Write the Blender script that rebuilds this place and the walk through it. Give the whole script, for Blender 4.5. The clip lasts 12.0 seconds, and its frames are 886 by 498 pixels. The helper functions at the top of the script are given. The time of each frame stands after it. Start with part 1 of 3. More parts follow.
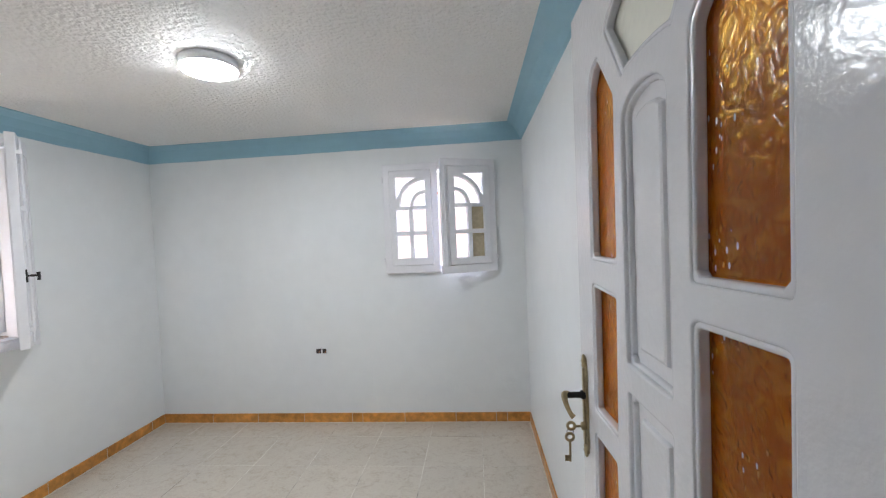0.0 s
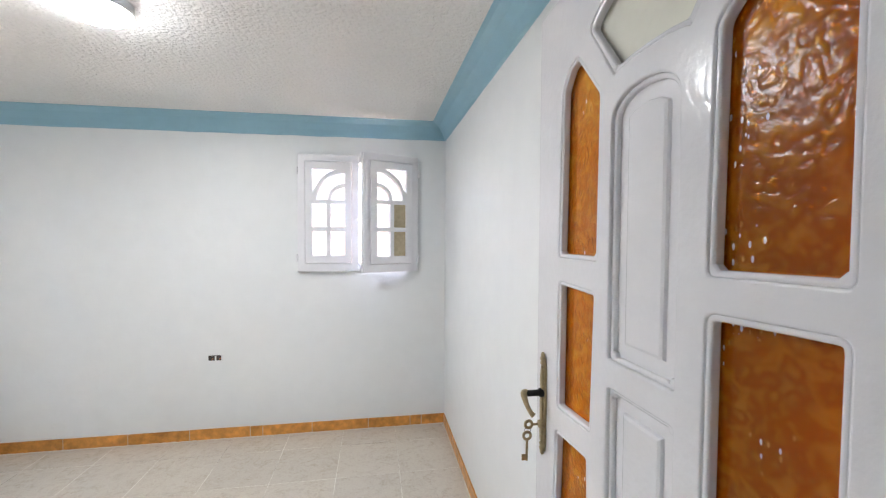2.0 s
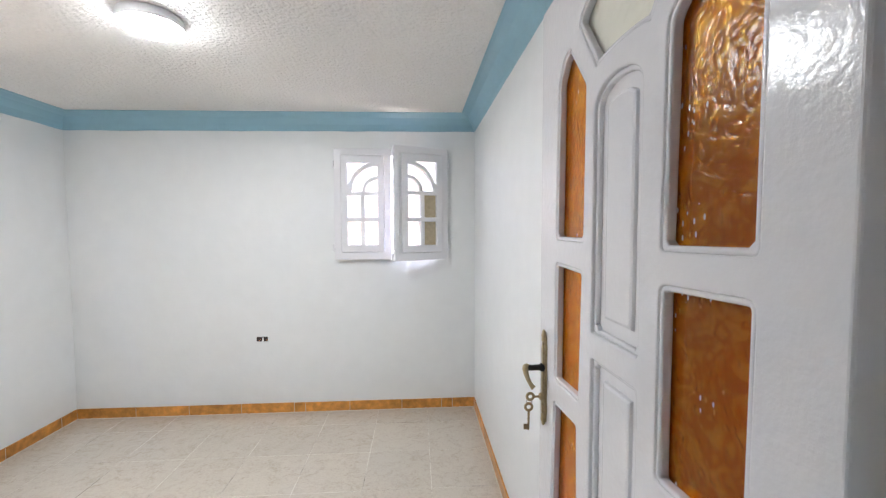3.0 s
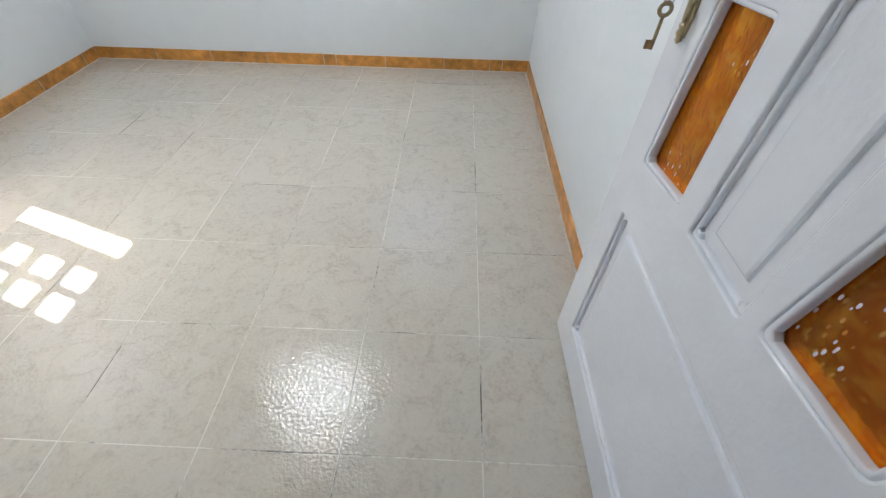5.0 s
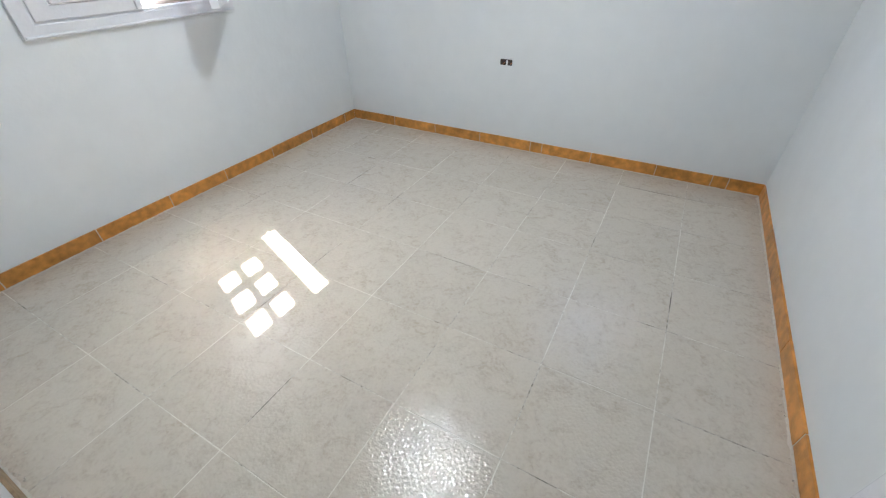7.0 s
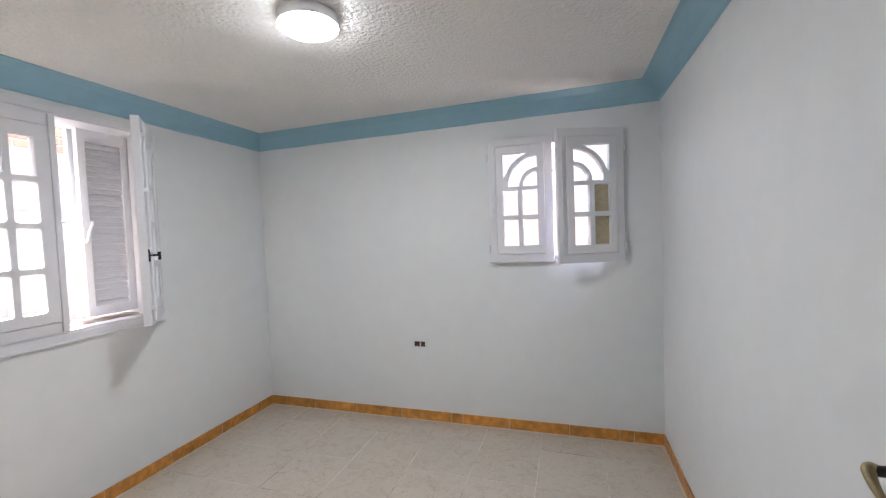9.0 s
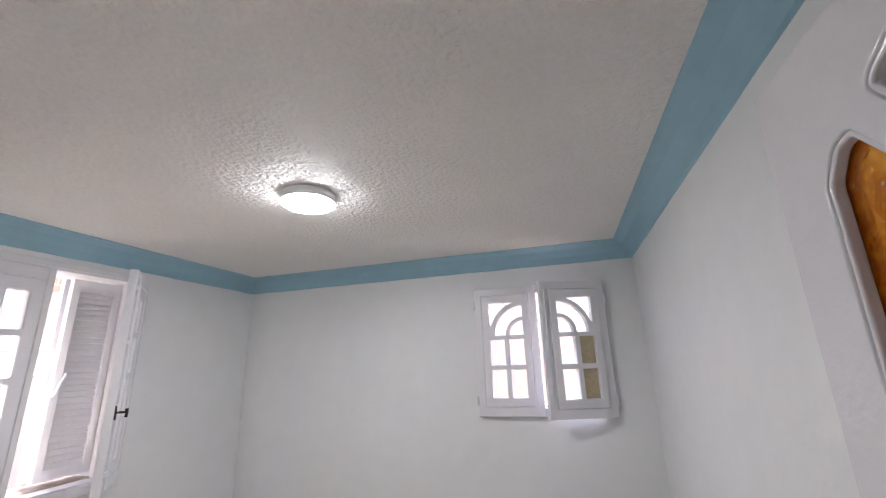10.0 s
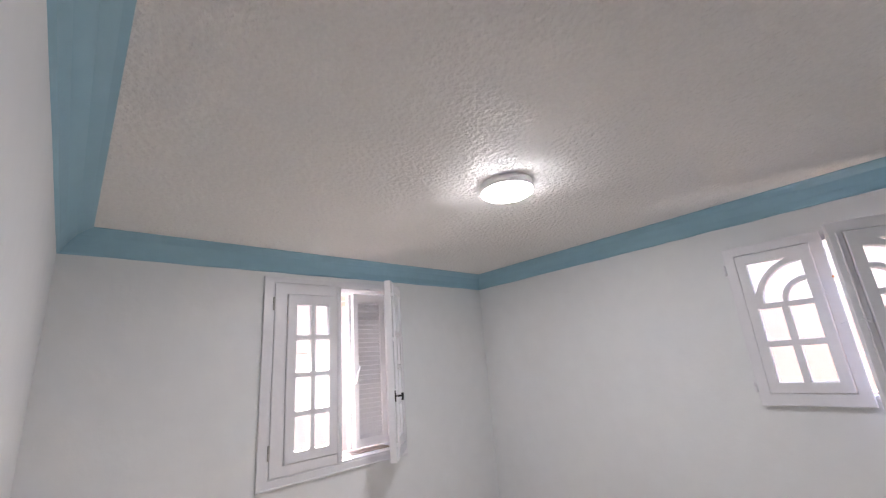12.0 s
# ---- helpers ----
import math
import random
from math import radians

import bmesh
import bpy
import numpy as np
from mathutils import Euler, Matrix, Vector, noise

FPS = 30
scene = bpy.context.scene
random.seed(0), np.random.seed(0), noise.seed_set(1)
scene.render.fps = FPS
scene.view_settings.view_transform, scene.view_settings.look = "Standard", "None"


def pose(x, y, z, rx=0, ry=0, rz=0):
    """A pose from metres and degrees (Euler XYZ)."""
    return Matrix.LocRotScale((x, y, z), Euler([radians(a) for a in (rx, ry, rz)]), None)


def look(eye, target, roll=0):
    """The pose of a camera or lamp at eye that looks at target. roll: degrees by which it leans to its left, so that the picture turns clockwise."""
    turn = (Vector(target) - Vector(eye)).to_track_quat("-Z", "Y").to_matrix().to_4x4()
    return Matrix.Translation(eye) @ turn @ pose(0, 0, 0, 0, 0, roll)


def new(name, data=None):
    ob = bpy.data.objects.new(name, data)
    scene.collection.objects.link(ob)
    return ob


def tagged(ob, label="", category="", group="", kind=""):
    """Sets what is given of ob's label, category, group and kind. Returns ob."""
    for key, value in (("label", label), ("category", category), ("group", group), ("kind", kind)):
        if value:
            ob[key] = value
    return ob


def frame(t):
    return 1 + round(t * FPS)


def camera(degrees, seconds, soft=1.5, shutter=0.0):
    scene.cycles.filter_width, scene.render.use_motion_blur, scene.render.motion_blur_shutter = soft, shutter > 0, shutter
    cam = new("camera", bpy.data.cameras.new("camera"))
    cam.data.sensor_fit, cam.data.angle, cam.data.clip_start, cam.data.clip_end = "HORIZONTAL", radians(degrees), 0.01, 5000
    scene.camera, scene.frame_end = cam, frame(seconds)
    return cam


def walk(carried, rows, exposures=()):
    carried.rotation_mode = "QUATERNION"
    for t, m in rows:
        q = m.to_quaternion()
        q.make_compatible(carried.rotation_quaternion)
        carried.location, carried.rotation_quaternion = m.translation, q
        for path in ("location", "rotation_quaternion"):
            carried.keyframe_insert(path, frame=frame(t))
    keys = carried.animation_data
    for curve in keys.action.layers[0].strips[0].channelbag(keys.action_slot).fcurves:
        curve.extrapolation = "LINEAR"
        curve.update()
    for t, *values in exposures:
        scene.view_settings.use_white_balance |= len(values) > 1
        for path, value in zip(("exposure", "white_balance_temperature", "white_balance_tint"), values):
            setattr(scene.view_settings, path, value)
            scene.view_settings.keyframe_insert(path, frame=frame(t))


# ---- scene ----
cam = camera(95.5, 12.0, soft=1.25)
PATH = [
    (0, (-0.398, -0.256, 1.547), (-0.559, 1.736, 1.48), -2.4),
    (0.5, (-0.512, -0.199, 1.538), (-0.572, 1.798, 1.456), -2.5),
    (1, (-0.576, -0.167, 1.512), (-0.58, 1.831, 1.411), -0.1),
    (1.5, (-0.589, -0.159, 1.506), (-0.499, 1.838, 1.419), 0.3),
    (2, (-0.559, -0.178, 1.523), (-0.226, 1.793, 1.461), 0.3),
    (2.5, (-0.514, -0.228, 1.541), (-0.181, 1.743, 1.586), -0.7),
    (3, (-0.479, -0.279, 1.507), (-0.349, 1.714, 1.402), -0.2),
    (3.5, (-0.46, -0.305, 1.402), (-0.418, 1.595, 0.778), -0.4),
    (3.7, (-0.446, -0.299, 1.345), (-0.406, 1.509, 0.49), 0.2),
    (5.3, (-0.574, 0.088, 1.211), (-0.66, 1.463, -0.239), 2.1),
    (5.5, (-0.617, 0.119, 1.226), (-0.848, 1.508, -0.194), 2.1),
    (6, (-0.659, 0.159, 1.241), (-1.44, 1.442, -0.08), 1.5),
    (6.5, (-0.659, 0.181, 1.261), (-1.656, 1.332, -0.036), 0.2),
    (7, (-0.652, 0.172, 1.284), (-1.436, 1.556, 0.072), -1.1),
    (7.2, (-0.64, 0.149, 1.291), (-1.27, 1.664, 0.147), -2.1),
    (8.8, (-0.601, 0.072, 1.437), (-1.168, 1.972, 1.169), -2.3),
    (9, (-0.587, 0.073, 1.487), (-1.183, 1.98, 1.406), -2.2),
    (9.5, (-0.552, 0.042, 1.601), (-1.064, 1.943, 1.957), -2.1),
    (10, (-0.516, 0.037, 1.635), (-1.046, 1.89, 2.169), -1.8),
    (10.5, (-0.518, 0.072, 1.619), (-1.253, 1.849, 2.167), -3.2),
    (11, (-0.53, 0.087, 1.615), (-1.615, 1.673, 2.167), -4.2),
    (11.5, (-0.548, 0.089, 1.604), (-1.905, 1.451, 2.155), -4.0),
    (12, (-0.527, 0.108, 1.616), (-1.935, 1.423, 2.153), -4.4),
]
walk(cam, [(t, look(eye, target, roll)) for t, eye, target, roll in PATH], [
    (0.0, 4.97, 6800, 12), (0.5, 5.33, 6850, 12), (1.0, 5.48, 6900, 12), (2.5, 5.38, 7050, 14), (3.5, 5.38, 7000, 13), (5.5, 5.19, 6500, 8),
    (6.5, 5.14, 6500, 8), (7.2, 5.09, 6550, 10), (9.0, 4.75, 7000, 15), (10.0, 4.70, 7100, 19), (12.0, 4.70, 7150, 21)])

# ---- world, sun and exposure ----
world = bpy.data.worlds.new("world")
scene.world = world
world.use_nodes = True
wn = world.node_tree.nodes
sky = wn.new("ShaderNodeTexSky")
sky.sky_type, sky.sun_disc = "NISHITA", False
SUN_WAY = Vector((0.722, -0.249, -1.0)).normalized()
sky.sun_elevation = math.asin(-SUN_WAY.z)
sky.sun_rotation = math.atan2(-SUN_WAY.x, -SUN_WAY.y)
wn["Background"].inputs["Strength"].default_value = 0.095
world.node_tree.links.new(sky.outputs[0], wn["Background"].inputs["Color"])
sun = new("sun", bpy.data.lights.new("sun", "SUN"))
sun.data.energy, sun.data.angle, sun.data.color = 1.7, radians(0.5), (1.0, 0.95, 0.88)
sun.matrix_world = look((-5, 4, 8), Vector((-5, 4, 8)) + SUN_WAY)

# ---- room numbers ----
XL, YF, ZC = -3.18, 3.03, 2.398         # left wall, far wall, ceiling; right wall x = 0, near wall y = 0
COVE_Z, COVE_IN = 2.276, 0.120          # painted cove: foot height on the wall, reach along the ceiling
WALL = 0.25
W1 = (1.045, 1.975, 1.025, 2.195)       # opening in the left wall: y0, y1, z0, z1
W2 = (-1.09, -0.255, 1.29, 2.10)        # opening in the far wall: x0, x1, z0, z1
DOOR_W, DOOR_H = 0.809, 2.09
JAMB_L, JAMB_R = -0.865, -0.060         # door opening between the posts
HALL_Y = -2.2


def rise(x):
    """The ceiling climbs a little towards the right wall."""
    return 0.012 * (x + 1.59) / 1.59


# ---- materials ----
def material(name, color, rough=0.5, metal=0.0, vary=0.06, grain=40.0, big=1.2, bump=0.0, bump_scale=120.0, coat=0.0, per_object=0.0, distance=0.004):
    m = bpy.data.materials.new(name)
    m.use_nodes = True
    nt, n = m.node_tree, m.node_tree.nodes
    b = n["Principled BSDF"]
    b.inputs["Roughness"].default_value, b.inputs["Metallic"].default_value = rough, metal
    b.inputs["Coat Weight"].default_value = coat
    b.inputs["Coat Roughness"].default_value = 0.25
    tc = n.new("ShaderNodeTexCoord")
    fine, wide = n.new("ShaderNodeTexNoise"), n.new("ShaderNodeTexNoise")
    fine.inputs["Scale"].default_value, wide.inputs["Scale"].default_value = grain, big
    fine.inputs["Detail"].default_value = 6
    add = n.new("ShaderNodeMath")
    add.operation = "ADD"
    nt.links.new(tc.outputs["Object"], fine.inputs["Vector"])
    nt.links.new(tc.outputs["Object"], wide.inputs["Vector"])
    nt.links.new(fine.outputs[0], add.inputs[0])
    nt.links.new(wide.outputs[0], add.inputs[1])
    last = add
    if per_object:
        info, mul, plus = n.new("ShaderNodeObjectInfo"), n.new("ShaderNodeMath"), n.new("ShaderNodeMath")
        mul.operation, plus.operation = "MULTIPLY_ADD", "ADD"
        mul.inputs[1].default_value, mul.inputs[2].default_value = per_object, -per_object / 2
        nt.links.new(info.outputs["Random"], mul.inputs[0])
        nt.links.new(mul.outputs[0], plus.inputs[0])
        nt.links.new(add.outputs[0], plus.inputs[1])
        last = plus
    span = n.new("ShaderNodeMapRange")
    span.inputs["From Min"].default_value, span.inputs["From Max"].default_value = 0.6, 1.4
    span.inputs["To Min"].default_value, span.inputs["To Max"].default_value = 1 - vary, 1 + vary
    nt.links.new(last.outputs[0], span.inputs["Value"])
    mix = n.new("ShaderNodeVectorMath")
    mix.operation = "SCALE"
    mix.inputs[0].default_value = color
    nt.links.new(span.outputs[0], mix.inputs["Scale"])
    nt.links.new(mix.outputs[0], b.inputs["Base Color"])
    if bump:
        tex, bp = n.new("ShaderNodeTexNoise"), n.new("ShaderNodeBump")
        tex.inputs["Scale"].default_value, tex.inputs["Detail"].default_value = bump_scale, 4
        bp.inputs["Strength"].default_value, bp.inputs["Distance"].default_value = bump, distance
        nt.links.new(tc.outputs["Object"], tex.inputs["Vector"])
        nt.links.new(tex.outputs[0], bp.inputs["Height"])
        nt.links.new(bp.outputs[0], b.inputs["Normal"])
    return m


def glass(name, color, rough=0.02, bump=0.0, scale=40.0):
    m = bpy.data.materials.new(name)
    m.use_nodes = True
    nt, n = m.node_tree, m.node_tree.nodes
    b = n["Principled BSDF"]
    b.inputs["Base Color"].default_value = (*color, 1)
    b.inputs["Transmission Weight"].default_value, b.inputs["Roughness"].default_value, b.inputs["IOR"].default_value = 1.0, rough, 1.45
    if bump:
        tc, vor, wave, bp = n.new("ShaderNodeTexCoord"), n.new("ShaderNodeTexVoronoi"), n.new("ShaderNodeTexNoise"), n.new("ShaderNodeBump")
        vor.inputs["Scale"].default_value, wave.inputs["Scale"].default_value = scale, scale * 0.6
        vor.feature = "SMOOTH_F1"
        mix = n.new("ShaderNodeMath")
        mix.operation = "ADD"
        nt.links.new(tc.outputs["Object"], vor.inputs["Vector"])
        nt.links.new(tc.outputs["Object"], wave.inputs["Vector"])
        nt.links.new(vor.outputs["Distance"], mix.inputs[0])
        nt.links.new(wave.outputs[0], mix.inputs[1])
        bp.inputs["Strength"].default_value, bp.inputs["Distance"].default_value = bump, 0.01
        nt.links.new(mix.outputs[0], bp.inputs["Height"])
        nt.links.new(bp.outputs[0], b.inputs["Normal"])
    return m


def nodes_of(name):
    m = bpy.data.materials.new(name)
    m.use_nodes = True
    nt = m.node_tree
    def add(kind, **values):
        nd = nt.nodes.new("ShaderNode" + kind)
        for k, v in values.items():
            nd.inputs[k].default_value = v
        return nd
    return m, nt, nt.nodes["Principled BSDF"], add, nt.links.new


def ramp(add, stops):
    r = add("ValToRGB")
    while len(r.color_ramp.elements) < len(stops):
        r.color_ramp.elements.new(0.5)
    for e, (p, c) in zip(r.color_ramp.elements, stops):
        e.position, e.color = p, (*c, 1)
    return r


def amber_glass():
    """Deep amber cast glass with faint crescents in relief and a few old paint specks."""
    m, nt, b, add, link = nodes_of("amber_patterned_glass")
    b.inputs["Roughness"].default_value, b.inputs["Transmission Weight"].default_value = 0.22, 0.85
    b.inputs["Specular IOR Level"].default_value, b.inputs["IOR"].default_value = 0.25, 1.32
    tc = add("TexCoord")
    warp, vor, wave, bp = add("TexNoise", Scale=32.0, Detail=3.0), add("TexVoronoi", Scale=52.0, Randomness=1.0), add("Math"), add("Bump", Strength=0.6, Distance=0.0005)
    mixv = add("MixRGB", Fac=0.03)
    link(tc.outputs["Object"], warp.inputs["Vector"])
    link(tc.outputs["Object"], mixv.inputs[1])
    link(warp.outputs["Color"], mixv.inputs[2])
    link(mixv.outputs[0], vor.inputs["Vector"])
    vor.feature = "SMOOTH_F1"
    many = add("Math")
    many.operation = "MULTIPLY"
    many.inputs[1].default_value = 13.0
    link(vor.outputs["Distance"], many.inputs[0])
    wave.operation = "SINE"
    link(many.outputs[0], wave.inputs[0])
    link(wave.outputs[0], bp.inputs["Height"])
    link(bp.outputs[0], b.inputs["Normal"])
    tint = ramp(add, [(0.30, (0.78, 0.23, 0.006)), (0.5, (0.90, 0.33, 0.012)), (0.68, (0.96, 0.42, 0.02))])
    tone = add("MixRGB", Fac=0.22)
    link(warp.outputs[0], tone.inputs[1])
    link(wave.outputs[0], tone.inputs[2])
    link(tone.outputs[0], tint.inputs[0])
    stretch = add("Mapping")
    stretch.inputs["Scale"].default_value = (95.0, 95.0, 42.0)
    fleck, where = add("TexVoronoi", Scale=1.0, Randomness=1.0), add("TexNoise", Scale=8.0, Detail=1.0)
    small, some, mul = add("Math"), add("Math"), add("Math")
    small.operation, some.operation, mul.operation = "LESS_THAN", "GREATER_THAN", "MULTIPLY"
    small.inputs[1].default_value, some.inputs[1].default_value = 0.19, 0.61
    link(tc.outputs["Object"], stretch.inputs["Vector"])
    link(stretch.outputs[0], fleck.inputs["Vector"])
    link(tc.outputs["Object"], where.inputs["Vector"])
    link(fleck.outputs["Distance"], small.inputs[0])
    link(where.outputs[0], some.inputs[0])
    link(small.outputs[0], mul.inputs[0])
    link(some.outputs[0], mul.inputs[1])
    clear = add("Math")
    clear.operation = "MULTIPLY_ADD"
    clear.inputs[1].default_value, clear.inputs[2].default_value = -0.85, 0.85
    link(mul.outputs[0], clear.inputs[0])
    link(clear.outputs[0], b.inputs["Transmission Weight"])
    mix = add("MixRGB")
    mix.inputs[2].default_value = (0.8, 0.78, 0.74, 1)
    link(mul.outputs[0], mix.inputs[0])
    link(tint.outputs[0], mix.inputs[1])
    link(mix.outputs[0], b.inputs["Base Color"])
    return m


def tile_glaze():
    """Glazed stone-look ceramic: cloudy beige with paler veins, and a hammered sheen."""
    m, nt, b, add, link = nodes_of("beige_glazed_tile")
    tc, info = add("TexCoord"), add("ObjectInfo")
    shift = add("VectorMath")
    shift.operation = "MULTIPLY_ADD"
    shift.inputs[1].default_value = (7.0, 5.0, 3.0)
    link(info.outputs["Random"], shift.inputs[0])
    link(tc.outputs["Object"], shift.inputs[2])
    cloud = add("TexNoise", Scale=11.0, Detail=9.0, Roughness=0.62, Distortion=1.4)
    fine = add("TexNoise", Scale=75.0, Detail=5.0, Distortion=0.6)
    for nd in (cloud, fine):
        link(shift.outputs[0], nd.inputs["Vector"])
    blend = add("MixRGB", Fac=0.4)
    link(cloud.outputs[0], blend.inputs[1])
    link(fine.outputs[0], blend.inputs[2])
    tone = ramp(add, [(0.35, (0.49, 0.418, 0.34)), (0.46, (0.57, 0.50, 0.418)), (0.57, (0.612, 0.545, 0.463)), (0.69, (0.535, 0.462, 0.382))])
    link(blend.outputs[0], tone.inputs[0])
    lift = add("MapRange")
    for k, v in (("To Min", 0.975), ("To Max", 1.025)):
        lift.inputs[k].default_value = v
    link(info.outputs["Random"], lift.inputs["Value"])
    sc = add("VectorMath")
    sc.operation = "SCALE"
    link(tone.outputs[0], sc.inputs[0])
    link(lift.outputs[0], sc.inputs["Scale"])
    link(sc.outputs[0], b.inputs["Base Color"])
    relief, soft = add("TexNoise", Scale=92.0, Detail=1.0), add("TexNoise", Scale=16.0, Detail=2.0)
    both = add("MixRGB", Fac=0.3)
    bp = add("Bump", Strength=0.9, Distance=0.0025)
    for nd in (relief, soft):
        link(tc.outputs["Object"], nd.inputs["Vector"])
    link(relief.outputs[0], both.inputs[1])
    link(soft.outputs[0], both.inputs[2])
    link(both.outputs[0], bp.inputs["Height"])
    link(bp.outputs[0], b.inputs["Normal"])
    b.inputs["Roughness"].default_value = 0.07
    b.inputs["Specular IOR Level"].default_value = 0.44
    return m


def joint_fill():
    """Pale cement joints, dirt-dark in stretches."""
    m, nt, b, add, link = nodes_of("pale_tile_joint")
    tc, stretch, fine = add("TexCoord"), add("TexNoise", Scale=2.6, Detail=3.0), add("TexNoise", Scale=60.0, Detail=4.0)
    link(tc.outputs["Object"], stretch.inputs["Vector"])
    link(tc.outputs["Object"], fine.inputs["Vector"])
    blend = add("MixRGB", Fac=0.25)
    link(stretch.outputs[0], blend.inputs[1])
    link(fine.outputs[0], blend.inputs[2])
    tone = ramp(add, [(0.39, (0.13, 0.115, 0.10)), (0.45, (0.46, 0.41, 0.35)), (0.53, (0.71, 0.66, 0.58))])
    link(blend.outputs[0], tone.inputs[0])
    link(tone.outputs[0], b.inputs["Base Color"])
    b.inputs["Roughness"].default_value = 0.85
    return m


WALL_PAINT = material("white_wall_paint", (0.80, 0.815, 0.82), 0.5, vary=0.03, grain=9, big=0.9, bump=0.25, bump_scale=28)
CEIL_PAINT = material("rough_ceiling_plaster", (0.83, 0.81, 0.79), 0.6, vary=0.06, grain=75, bump=1.0, bump_scale=50, distance=0.015)
BLUE_PAINT = material("blue_cove_paint", (0.265, 0.475, 0.58), 0.42, vary=0.05, grain=12, bump=0.2, bump_scale=25)
GLOSS = material("brushed_white_enamel", (0.79, 0.785, 0.81), 0.17, vary=0.025, grain=25, bump=0.4, bump_scale=75, distance=0.002)
GLOSS.node_tree.nodes["Principled BSDF"].inputs["Specular IOR Level"].default_value = 0.35
WOOD_WHITE = material("white_gloss_paint", (0.79, 0.785, 0.81), 0.3, vary=0.025, grain=25, bump=0.2, bump_scale=60, coat=0.08)
TILE = tile_glaze()
GROUT = joint_fill()
CEMENT = material("pale_cement", (0.62, 0.57, 0.5), 0.85, vary=0.18, grain=70, big=5, bump=0.3)
DUSTY = material("dusty_tan_tile", (0.36, 0.25, 0.15), 0.7, vary=0.4, grain=45, big=12, bump=0.2)
SKIRT = material("ochre_skirting_tile", (0.62, 0.27, 0.06), 0.3, vary=0.42, grain=28, big=9, bump=0.15, per_object=0.25)
BRASS = material("aged_brass", (0.42, 0.335, 0.20), 0.3, 0.9, vary=0.35, grain=90, bump=0.3, bump_scale=200)
IRON = material("black_iron", (0.03, 0.028, 0.027), 0.4, 0.6, vary=0.2)
STEEL = material("dull_steel", (0.45, 0.44, 0.42), 0.4, 0.9, vary=0.15)
RAW_WOOD = material("bare_ochre_wood", (0.55, 0.33, 0.07), 0.6, vary=0.15, grain=30, bump=0.2)
PLASTIC = material("white_plastic", (0.84, 0.85, 0.86), 0.35, vary=0.01)
DARK = material("recess_shade", (0.05, 0.035, 0.03), 0.8, vary=0.3)
COPPER = material("copper_wire", (0.55, 0.22, 0.10), 0.35, 0.9, vary=0.1)
AMBER = amber_glass()
CLEAR_PATTERN = glass("pale_patterned_glass", (0.86, 0.84, 0.74), 0.55, 0.25, 40)
CLEAR_PATTERN.node_tree.nodes["Principled BSDF"].inputs["Transmission Weight"].default_value = 0.45
CLEAR = glass("clear_window_glass", (0.98, 0.99, 0.99), 0.0)
TAN_GLASS = material("tan_backed_glass", (0.52, 0.43, 0.29), 0.18, vary=0.25, grain=40, bump=0.3, bump_scale=60)
PLASTER_OUT = material("outdoor_white_plaster", (0.42, 0.345, 0.30), 0.85, vary=0.05, grain=14, bump=0.2)
PINK_OUT = material("outdoor_pink_plaster", (0.38, 0.255, 0.21), 0.85, vary=0.06, grain=14, bump=0.2)
BRICK = material("red_brick", (0.42, 0.19, 0.12), 0.85, vary=0.2, grain=30, bump=0.3, per_object=0.5)
MORTAR = material("grey_mortar", (0.45, 0.42, 0.38), 0.9, vary=0.1)
GROUND = material("dusty_ground", (0.32, 0.28, 0.23), 0.9, vary=0.15, grain=8, bump=0.4)
GLOW = bpy.data.materials.new("lit_diffuser")
GLOW.use_nodes = True
gb = GLOW.node_tree.nodes["Principled BSDF"]
gb.inputs["Base Color"].default_value = (0.9, 0.9, 0.9, 1)
gb.inputs["Emission Color"].default_value = (0.81, 0.905, 1.0, 1)
gb.inputs["Emission Strength"].default_value = 5.1


# ---- mesh helpers ----
def finish(name, bm, mat, parent=None, label="", smooth=False):
    me = bpy.data.meshes.new(name)
    bm.to_mesh(me)
    bm.free()
    return hang(name, me, mat, parent, label, smooth)


def hang(name, me, mat, parent=None, label="", smooth=False):
    if mat:
        me.materials.clear()
        me.materials.append(mat)
    for p in me.polygons:
        p.use_smooth = smooth
    ob = new(name, me)
    if parent:
        ob.parent = parent
        ob.matrix_parent_inverse = Matrix.Translation(BASE[parent.name]).inverted()
    BASE[ob.name] = (0, 0, 0)
    return tagged(ob, label)


BASE = {}


def thing(name, base, label, category, kind="", group=""):
    ob = new(name)
    ob.empty_display_size = 0.1
    ob.location = base
    BASE[ob.name] = base
    return tagged(ob, label, category, group, kind)


def part(name, bm, mat, parent, label="", smooth=False):
    return finish(name, bm, mat, parent, label, smooth)


def add_box(bm, lo, hi, bevel=0.0, m=Matrix()):
    vs = [bm.verts.new(m @ Vector((x, y, z))) for x in (lo[0], hi[0]) for y in (lo[1], hi[1]) for z in (lo[2], hi[2])]
    fs = [bm.faces.new([vs[i] for i in f]) for f in ((0, 1, 3, 2), (4, 6, 7, 5), (0, 4, 5, 1), (2, 3, 7, 6), (0, 2, 6, 4), (1, 5, 7, 3))]
    if bevel:
        es = {e for f in fs for e in f.edges}
        bmesh.ops.bevel(bm, geom=list(es), offset=bevel, segments=2, affect="EDGES", profile=0.6)


def box(lo, hi, bevel=0.0, m=Matrix()):
    bm = bmesh.new()
    add_box(bm, lo, hi, bevel, m)
    bmesh.ops.recalc_face_normals(bm, faces=bm.faces)
    return bm


